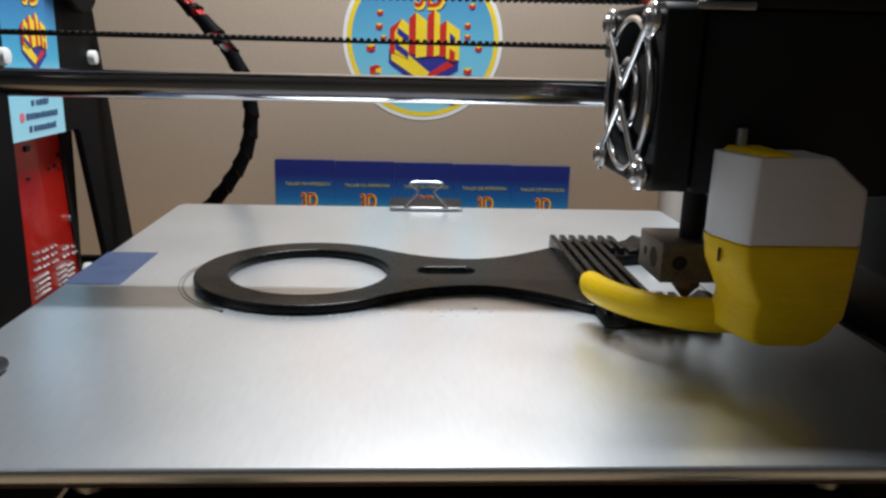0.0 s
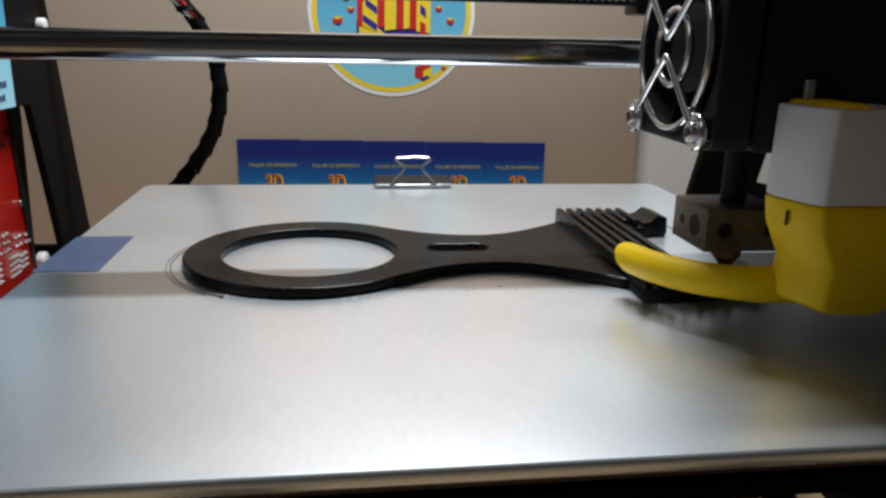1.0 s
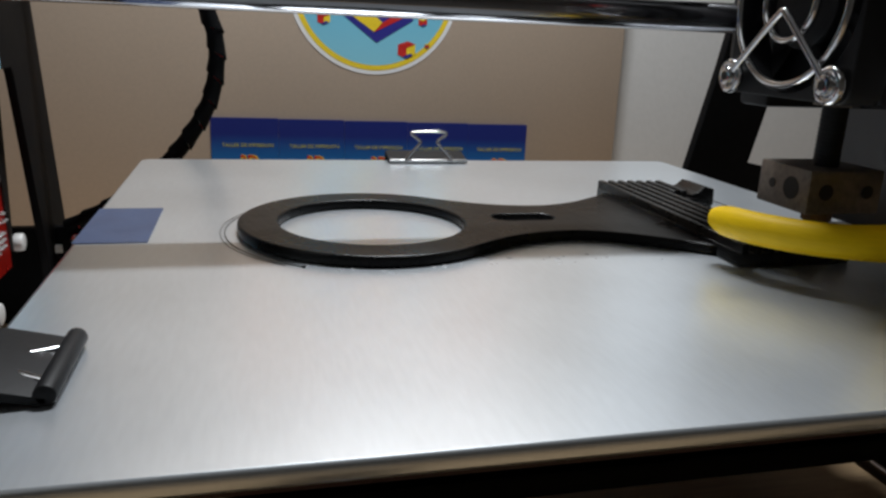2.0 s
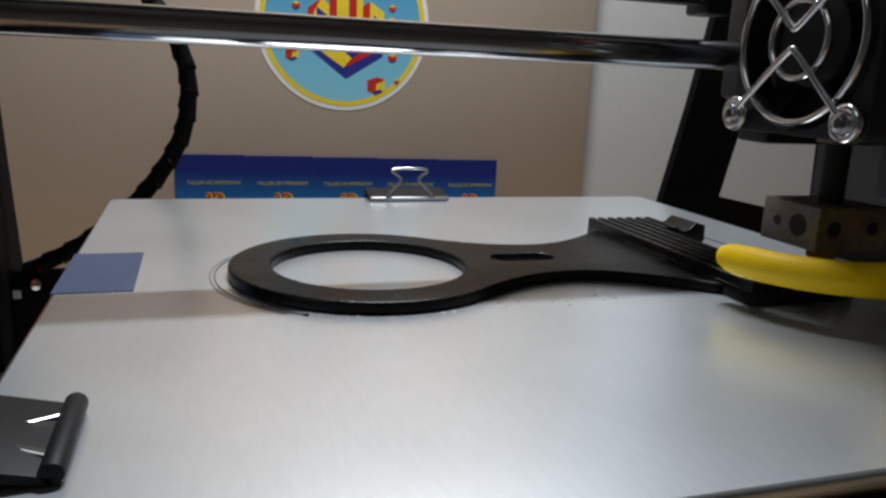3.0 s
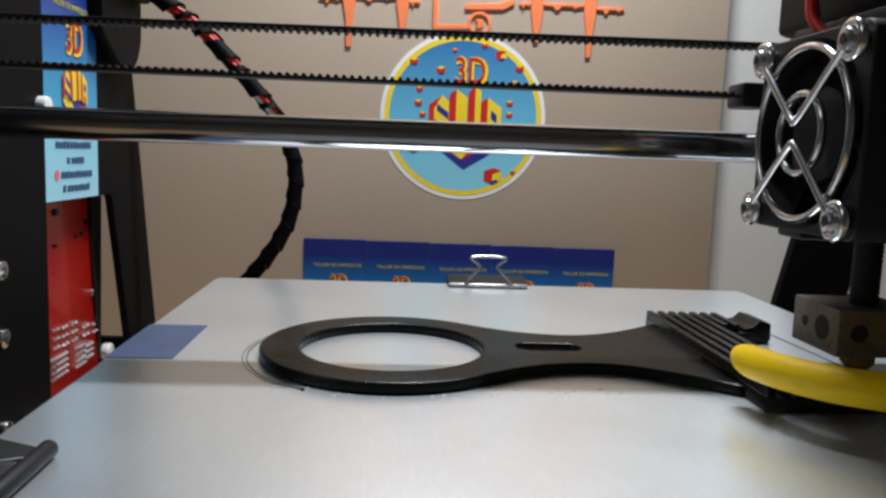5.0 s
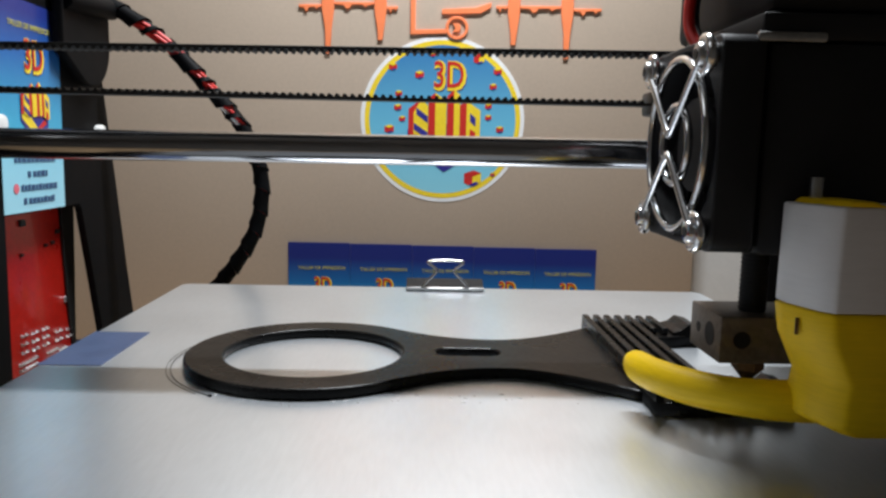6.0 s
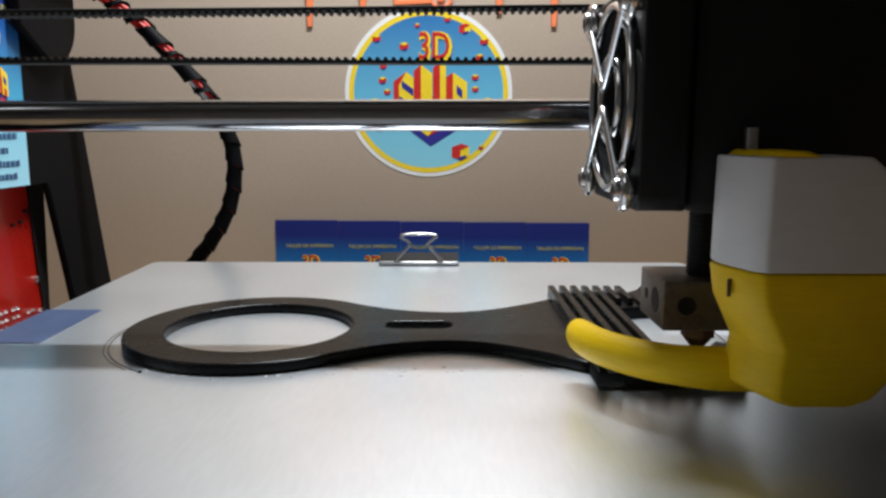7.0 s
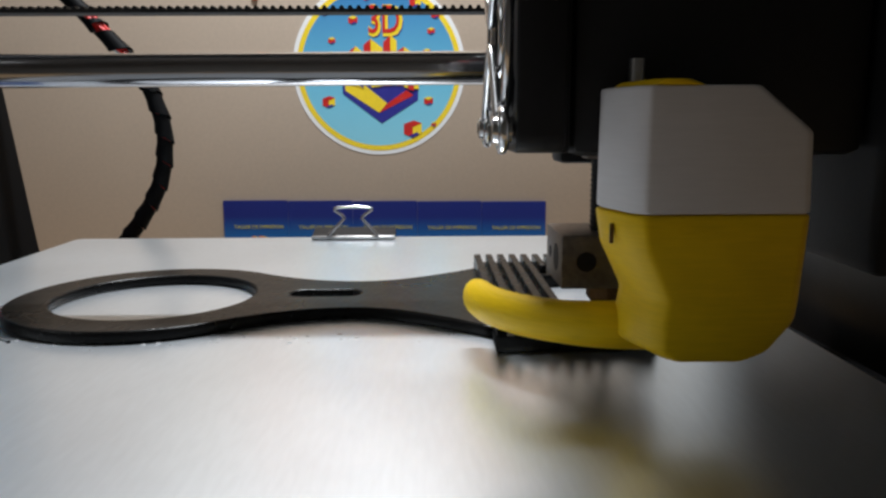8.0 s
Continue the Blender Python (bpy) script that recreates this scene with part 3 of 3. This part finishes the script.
def hp(name, me, material, label="", parent=None):
    if isinstance(me, bmesh.types.BMesh):
        bmesh.ops.translate(me, verts=me.verts[:], vec=(DX, 0, 0))
    else:
        me.transform(Matrix.Translation((DX, 0, 0)))
    return put(name, me, material, parent or hd, label)


FX, FCY, FCZ = 0.0425, -0.0473, 0.0600   # guard plane and fan centre
hp("motor_body", box((0.0525, -0.0660, 0.0395), (0.1000, -0.0240, 0.0790), 0.0022), M_BLACKM, "black stepper motor body")
hp("motor_face", box((0.0512, -0.0655, 0.0790), (0.1005, -0.0245, 0.0840), 0.0008), M_BLACKM)
# grey bar modelled for the highlight along the black shroud's top edge
hp("edge_highlight", box((0.0500, -0.0670, 0.0785), (0.0625, -0.0656, 0.0803), 0.0005), M_STEEL, "grey bar standing in for the highlight on the top edge")
hp("mount_plate", box((0.0530, -0.0640, 0.0842), (0.1060, -0.0120, 0.1400), 0.002), M_BLACKM)
hp("mount_plate", box((0.0580, -0.0235, 0.0360), (0.1120, -0.0120, 0.0840), 0.001), M_BLACKM)
hp("heatsink", box((0.0502, -0.0655, 0.0400), (0.0524, -0.0330, 0.0800), 0.0006), M_BLACKM)
hp("carriage", box((0.0680, -0.0115, 0.0460), (0.1150, 0.0110, 0.0900), 0.002), M_PLASTIC, "black carriage block on the guide rod")
hp("belt_clamp", box((0.0500, -0.0040, 0.0680), (0.0580, 0.0060, 0.0745), 0.001), M_PLASTIC)
hp("side_block", box((0.1005, -0.0700, 0.0200), (0.1180, -0.0180, 0.1100), 0.002), M_BLACKM)
fan_frame = hp("fan_frame", plate([rounded(-0.020, -0.020, 0.020, 0.020, 0.003), circle(0, 0, 0.0187, 56)], 0.0078, YZ(FX + 0.0050) @ Matrix.Translation((FCY, FCZ, 0)), 0.0004), M_BLACKM, "black square fan frame")
hp("hub", rod((FX + 0.0035, FCY, FCZ), (FX + 0.0105, FCY, FCZ), 0.0098, 32, 0.0008), M_BLACKM, "", fan_frame)
for k in range(7):
    a = 2 * math.pi * k / 7
    bm = bmesh.new()
    rows = []
    for j in range(5):
        r = 0.0096 + 0.0084 * j / 4
        row = []
        for i in range(5):
            ang = a + (i / 4 - 0.5) * 0.72 + 0.16 * j / 4
            row.append(bm.verts.new((FX + 0.0045 + 0.0055 * i / 4, FCY + r * math.cos(ang), FCZ + r * math.sin(ang))))
        rows.append(row)
    for j in range(4):
        for i in range(4):
            bm.faces.new((rows[j][i], rows[j][i + 1], rows[j + 1][i + 1], rows[j + 1][i]))
    bmesh.ops.solidify(bm, geom=bm.faces[:], thickness=0.0006)
    hp("blade", smooth(bm), M_BLACKM, "", fan_frame)
guard = hp("wire_guard", tube([(FX, FCY + y, FCZ + z) for y, z in circle(0, 0, 0.0172, 48)], 0.00085, 8, True), M_WIRE, "bright bent wire fan guard")
hp("guard_ring", tube([(FX, FCY + y, FCZ + z) for y, z in circle(0, 0, 0.0080, 32)], 0.00085, 8, True), M_WIRE, "", guard)
for s in (1, -1):
    v = [(FX - 0.0014, FCY + 0.0150, FCZ + s * 0.0150), (FX - 0.0014, FCY + 0.0070, FCZ + s * 0.0078), (FX - 0.0014, FCY + 0.0010, FCZ + s * 0.0026), (FX - 0.0014, FCY - 0.0010, FCZ + s * 0.0026), (FX - 0.0014, FCY - 0.0070, FCZ + s * 0.0078), (FX - 0.0014, FCY - 0.0150, FCZ + s * 0.0150)]
    hp("guard_spoke", tube(spline(v, 5), 0.00085, 8), M_WIRE, "", guard)
    for t in (1, -1):
        cy, cz = FCY + t * 0.0163, FCZ + s * 0.0163
        hp("eyelet", tube([(FX - 0.0008, cy + y, cz + z) for y, z in circle(0, 0, 0.0031, 20)], 0.0009, 8, True), M_WIRE, "", guard)
        hp("screw", rod((FX - 0.0026, cy, cz), (FX + 0.0015, cy, cz), 0.0022, 16, 0.0006), M_STEEL if s > 0 else M_WIRE, "steel screw with hex socket")
        # dark hexagon on the head, painting the socket's inner shade
        hp("screw_socket", rod((FX - 0.00275, cy, cz), (FX - 0.002, cy, cz), 0.0011, 6), M_HOLE_SHADE)
hp("wire", tube(spline([(0.0475, -0.045, 0.0790), (0.0460, -0.041, 0.0850), (0.0470, -0.040, 0.0940), (0.0520, -0.038, 0.1000), (0.0600, -0.034, 0.1100)], 8), 0.0012, 8), M_REDWIRE, "red fan wire")
hp("wire", tube(spline([(0.0490, -0.043, 0.0790), (0.0480, -0.038, 0.0860), (0.0500, -0.036, 0.0950), (0.0600, -0.032, 0.1060)], 8), 0.0012, 8), M_RUBBER)
NX, NY = 0.0642, -0.0405
hp("heat_break", rod((NX, NY, 0.0225), (NX, NY, 0.0400), 0.0028, 24), M_BLACKM, "dark threaded tube")
for k in range(14):
    hp("thread", rod((NX, NY, 0.0245 + k * 0.001), (NX, NY, 0.0250 + k * 0.001), 0.0030, 20), M_BLACKM)
hp("collar", rod((NX, NY, 0.0380), (NX, NY, 0.0394), 0.0050, 6), M_BLOCK)
heater = hp("heater_block", box((0.0545, -0.0480, 0.0138), (0.0745, -0.0300, 0.0240), 0.0004), M_BLOCK, "stained aluminium heater block")
# dark discs on the block's faces paint the shade inside its bores
for y, r in ((-0.0352, 0.0012), (-0.0420, 0.0027)):
    hp("bore", rod((0.0544, y, 0.0190), (0.0553, y, 0.0190), r, 20), M_HOLE_SHADE, "", heater)
for x, r in ((0.0592, 0.0019), (0.0705, 0.0016)):
    hp("bore", rod((x, -0.0481, 0.0190), (x, -0.0473, 0.0190), r, 18), M_HOLE_SHADE, "", heater)
hp("nozzle", rod((NX, NY, 0.0138), (NX, NY, 0.0108), 0.0035, 6), M_BRASS, "dirty brass nozzle")
hp("nozzle_tip", rod((NX, NY, 0.0108), (NX, NY, 0.0076), 0.0032, 16, r2=0.0006), M_BRASS)

# two-coloured air duct in front
def loft(sections, cap=True):
    bm = bmesh.new()
    rings = [[bm.verts.new(p) for p in s] for s in sections]
    n = len(rings[0])
    for a, b in zip(rings, rings[1:]):
        for k in range(n):
            bm.faces.new((a[k], a[(k + 1) % n], b[(k + 1) % n], b[k]))
    if cap:
        bm.faces.new(list(reversed(rings[0])))
        bm.faces.new(rings[-1])
    bmesh.ops.recalc_face_normals(bm, faces=bm.faces[:])
    return bm


YB, YF = -0.0668, -0.0805


def duct_plan(xl, xr, z, ch=0.0042, back=YB):
    """Outline of the duct box at one height: back edge, chamfered left front corner, front, right side."""
    return [(xl, back, z), (xl, YF + 0.0100, z), (xl + 0.55 * ch, YF + 0.0022, z), (xl + ch, YF, z), (xr - 0.0012, YF, z), (xr, YF + 0.0012, z), (xr, back, z)]


def bevelled(bm, w, limit=25):
    ed = [e for e in bm.edges if len(e.link_faces) == 2 and e.calc_face_angle(0) > radians(limit)]
    bmesh.ops.bevel(bm, geom=ed, offset=w, segments=2, affect="EDGES", profile=0.5, clamp_overlap=True)
    return smooth(bm)


hp("duct_top", bevelled(loft([duct_plan(0.0565, 0.0850, 0.0318), duct_plan(0.0566, 0.0846, 0.0435), duct_plan(0.0567, 0.0767, 0.0500)]), 0.0005), M_WPLA, "white printed upper half of the air duct")
hp("duct_cap", bevelled(loft([duct_plan(0.0585, 0.0690, 0.0500, 0.003), duct_plan(0.0597, 0.0665, 0.0509, 0.003)]), 0.0003), M_YELLOW, "yellow cap on the air duct")
hp("duct_bottom", bevelled(loft([duct_plan(0.0625, 0.0765, 0.0098), duct_plan(0.0600, 0.0800, 0.0112), duct_plan(0.0600, 0.0838, 0.0158), duct_plan(0.0606, 0.0842, 0.0190), duct_plan(0.0572, 0.0847, 0.0262), duct_plan(0.0563, 0.0850, 0.0317)]), 0.0006), M_YELLOW, "yellow printed lower half of the air duct")
# dark bar painting the shade of a narrow slot in the yellow duct
hp("slot", box((0.0571, -0.0744, 0.0268), (0.0577, -0.0739, 0.0298), 0.0001), M_BRASS)
arm_path, arm_r = [], []
for k in range(23):
    a = radians(178 + (276 - 178) * k / 22)
    arm_path.append((NX + 0.0250 * math.cos(a), NY + 0.0030 + 0.0295 * math.sin(a), 0.0108 + 0.0014 * k / 22))
    arm_r.append(0.0037 + 0.0006 * max(0, k - 14) / 8 if k > 2 else (0.0024, 0.0032, 0.0036)[k])
hp("air_nozzle", tube(arm_path, 0.0033, 18, flat=0.85, radii=arm_r), M_YELLOW, "curved yellow air outlet pipe")
hp("clamp_screw", rod((0.0620, -0.0680, 0.0508), (0.0620, -0.0680, 0.0545), 0.0012, 10), M_STEEL)

# ---- bed ----
bed = thing("print_bed", "satin aluminium print bed plate, rounded corners, slightly smudged", "print bed", at=(0, 0, -0.003))
BX0, BX1, BY0, BY1 = -0.1138, 0.1042, -0.1120, 0.1112
put("plate", plate([rounded(BX0, BY0, BX1, BY1, 0.004, 8)], 0.003, XY(-0.0015), 0.0007), M_BED, bed)
put("heater_sheet", plate([rounded(BX0 + 0.002, BY0 + 0.002, BX1 - 0.002, BY1 - 0.004, 0.003, 6)], 0.0016, XY(-0.0039), 0.0002), M_HEATER, bed)
put("carriage", box((-0.085, -0.085, -0.0275), (0.085, 0.085, -0.0225), 0.001), M_BLACK, bed)
for sx in (-1, 1):
    for sy in (-1, 1):
        put("spring", rod((sx * 0.08, sy * 0.08, -0.0225), (sx * 0.08, sy * 0.08, -0.0047), 0.004, 12), M_STEEL, bed)
for x in (-0.06, 0.06):
    r = tagged(put("bed_rail", rod((x, -0.15, -0.036), (x, 0.198, -0.036), 0.004, 20), M_CHROME), "polished steel rail under the bed", "guide rod", "rails under the bed")
    put("bearing", rod((x, -0.03, -0.036), (x, 0.03, -0.036), 0.0080, 20, 0.0005), M_STEEL, bed)
    for y in (-0.15,):
        f = tagged(put("rail_foot", box((x - 0.012, y - 0.006, DESK), (x + 0.012, y, -0.028), 0.001), M_BLACK), "black foot holding a bed rail on the desk", "rail foot", "rail feet")

tape = tagged(put("masking_tape", box((-0.1139, -0.0100, 0.0), (-0.0974, 0.0260, 0.00022), 0.00005, 1), M_TAPE), "strip of blue masking tape stuck on the bed", "tape")

# ---- printed part ----
PY = -0.0015     # axis of the part
RC, RO, RI = -0.0400, 0.0342, 0.0241
outline = [(RC + RO * math.cos(radians(a)), RO * math.sin(radians(a))) for a in range(310, 49, -4)]
upper = hermite((RC + RO * math.cos(radians(50)), RO * math.sin(radians(50))), -0.80, (0.0100, 0.0150), 0.0, 16) + hermite((0.0100, 0.0150), 0.0, (0.0415, 0.0325), 0.85, 14) + [(0.0415, 0.0325)]
ring_left = [(RC + RO * math.cos(radians(a)), PY + RO * math.sin(radians(a))) for a in range(310, 50, -4)]
loop = [(x, PY - y) for x, y in reversed(upper)] + ring_left + [(x, PY + y) for x, y in upper]
slot = [(x, y) for x, y in rounded(-0.0068, PY - 0.0030, 0.0108, PY + 0.0044, 0.0035, 8)]
hole = circle(RC, PY, RI, 90)
TH = 0.0028
part_ob = thing("printed_part", "black plastic part with ring, slot and ribbed comb, half printed", "plastic part", at=(0, 0, 0))
put("flat_body", plate([loop, hole, slot], TH, XY(TH / 2), 0.0006), M_PLA, part_ob, "flat black body with a round hole and a slot")
CZ = 0.0034
comb_base = [(0.0412, -0.0435), (0.0655, -0.0435), (0.0735, -0.0415), (0.0735, -0.0310), (0.0655, -0.0295), (0.0590, -0.0290), (0.0570, -0.0240), (0.0570, 0.0080), (0.0590, 0.0150), (0.0640, 0.0165), (0.0735, 0.0190), (0.0735, 0.0330), (0.0650, 0.0360), (0.0412, 0.0360)]
put("comb_base", plate([comb_base], CZ, XY(CZ / 2 + 0.0001), 0.0002), M_PLA, part_ob)
for k in range(7):
    x = 0.0413 + k * 0.00345
    spans = ((-0.0435, 0.0362),) if k < 5 else ((-0.0432, -0.0300), (0.0185, 0.0360))
    for a, b in spans:
        put("rib", box((x, a, 0.0006), (x + 0.0019, b, 0.0058), 0.0002, 1), M_PLA, part_ob)
for y0, y1 in ((0.0185, 0.0325), (-0.0412, -0.0310)):
    bm = loft([[(x, y, z) for x, z in ((0.0655, 0.001), (0.0655, 0.0045), (0.0680, 0.0052), (0.0700, 0.0070), (0.0735, 0.0062), (0.0738, 0.001))] for y in (y0, y1)])
    put("claw", bevelled(bm, 0.0003), M_PLA, part_ob)

# dried glue and plastic crumbs along the part's front edge
rng = random.Random(17)
bm = bmesh.new()
for k in range(46):
    if k < 26:
        t = radians(rng.uniform(225, 310))
        r = RO + rng.uniform(0.0006, 0.004) * rng.random()
        cx, cy = RC + r * math.cos(t), PY + r * math.sin(t)
    else:
        cx, cy = rng.uniform(-0.018, 0.036), PY - rng.uniform(0.0275, 0.034)
    r = rng.uniform(0.00015, 0.00045)
    turn = rng.uniform(0, 3)
    ring = [(cx + r * rng.uniform(0.5, 1.3) * math.cos(turn + j * 1.047) * 1.8, cy + r * rng.uniform(0.5, 1.3) * math.sin(turn + j * 1.047)) for j in range(6)]
    low = [bm.verts.new((x, y, 0.0)) for x, y in ring]
    top = bm.verts.new((cx, cy, r * 0.5))
    for j in range(6):
        bm.faces.new((low[j], low[(j + 1) % 6], top))
tagged(put("glue_residue", bm, M_RESIDUE), "crumbs of dried whitish glue on the aluminium bed", "glue residue", kind="stuff").location.x -= 0.003

# thin outline of filament laid round the part


def skirt_path(off, a0, a1, n=40):
    return [(RC + (RO + off) * math.cos(radians(a0 + (a1 - a0) * i / n)), PY + (RO + off) * math.sin(radians(a0 + (a1 - a0) * i / n)), 0.0002) for i in range(n + 1)]


skirt = thing("skirt_line", "thin black filament line drawn round the part", "filament line", at=(0, 0, 0))
top_side = [(x, PY + y + 0.0055, 0.0002) for x, y in upper]
put("strand", tube(skirt_path(0.0030, 150, 238), 0.00010, 6), M_PLA, skirt)
put("strand", tube(skirt_path(0.0041, 140, 232), 0.00007, 6), M_PLA, skirt)
put("strand", tube(top_side + [(0.052, 0.0400, 0.0002), (0.064, 0.0425, 0.0002), (0.075, 0.0400, 0.0002), (0.0800, 0.0300, 0.0002), (0.0815, 0.0, 0.0002), (0.0800, -0.03, 0.0002)], 0.00011, 6), M_PLA, skirt)
end = skirt_path(0.0030, 150, 238)[-1]
put("blob", rod((end[0], end[1], 0.0), (end[0], end[1], 0.0004), 0.0004, 8), M_PLA, skirt)

for ob in (part_ob, skirt):
    ob.location.x -= 0.003


def clip(x, y, turn, label, lie, reach=1.0, dark=False, w=0.0160):
    """A binder clip: sprung triangular body and two wire handles."""
    c = thing("binder_clip", label, "binder clip", "clips holding the bed", at=(0, 0, 0))
    wide = w / 0.0160
    prof = [(-0.0060, 0.0003), (-0.0062, 0.0012), (-0.0045, 0.0016), (0.0040, 0.0036), (0.0055, 0.0036), (0.0058, -0.0085), (0.0042, -0.0088), (-0.0050, -0.0052), (-0.0050, -0.0047), (0.0038, -0.0070), (0.0040, 0.0022), (-0.0046, 0.0002)]
    bm = loft([[(xx, py, pz) for py, pz in prof] for xx in (-w, w)])
    put("body", bevelled(bm, 0.0001, 50), M_BLACKM, c, "black sprung steel body")
    put("lip", rod((-w, -0.0060, 0.0016 if dark else 0.0011), (w, -0.0060, 0.0016 if dark else 0.0011), 0.0016 if dark else 0.0007, 14, 0.0004), M_BLACKM if dark else M_STEEL, c, "rolled black edge" if dark else "rolled bright edge")
    put("lip", rod((-w, -0.0052, -0.0052), (w, -0.0052, -0.0052), 0.0007, 10), M_STEEL, c, "rolled bright edge")
    ca, sa = math.cos(lie), math.sin(lie)
    hand = [(-0.0095, 0.0), (-0.0078, 0.0030), (-0.0040, 0.0085), (-0.0038, 0.0105), (-0.0070, 0.0140), (-0.0060, 0.0152), (0.0, 0.0157), (0.0060, 0.0152), (0.0070, 0.0140), (0.0038, 0.0105), (0.0040, 0.0085), (0.0078, 0.0030), (0.0095, 0.0)]
    put("wire_handle", tube(spline([(px * wide, -0.0064 - ca * pz * reach, 0.0016 + sa * pz * reach) for px, pz in hand], 5), 0.00060, 8), M_WIRE, c, "bright bent wire handle")
    put("wire_handle", tube(spline([(px * wide, -0.0056 + 0.25 * pz, -0.0058 - 0.95 * pz) for px, pz in hand], 5), 0.00075, 8), M_WIRE, c, "bright bent wire handle")
    c.matrix_world = pose(x, y, 0, 0, 0, turn)
    return c


clip(-0.0043, BY1 - 0.0030, 0, "black binder clip with upright wire handle on the bed's rear edge", radians(103), 0.72)
clip(BX0 + 0.0073, -0.0815, 90, "small black binder clip with folded handle on bed edge", radians(177), 0.8, True, 0.0105)
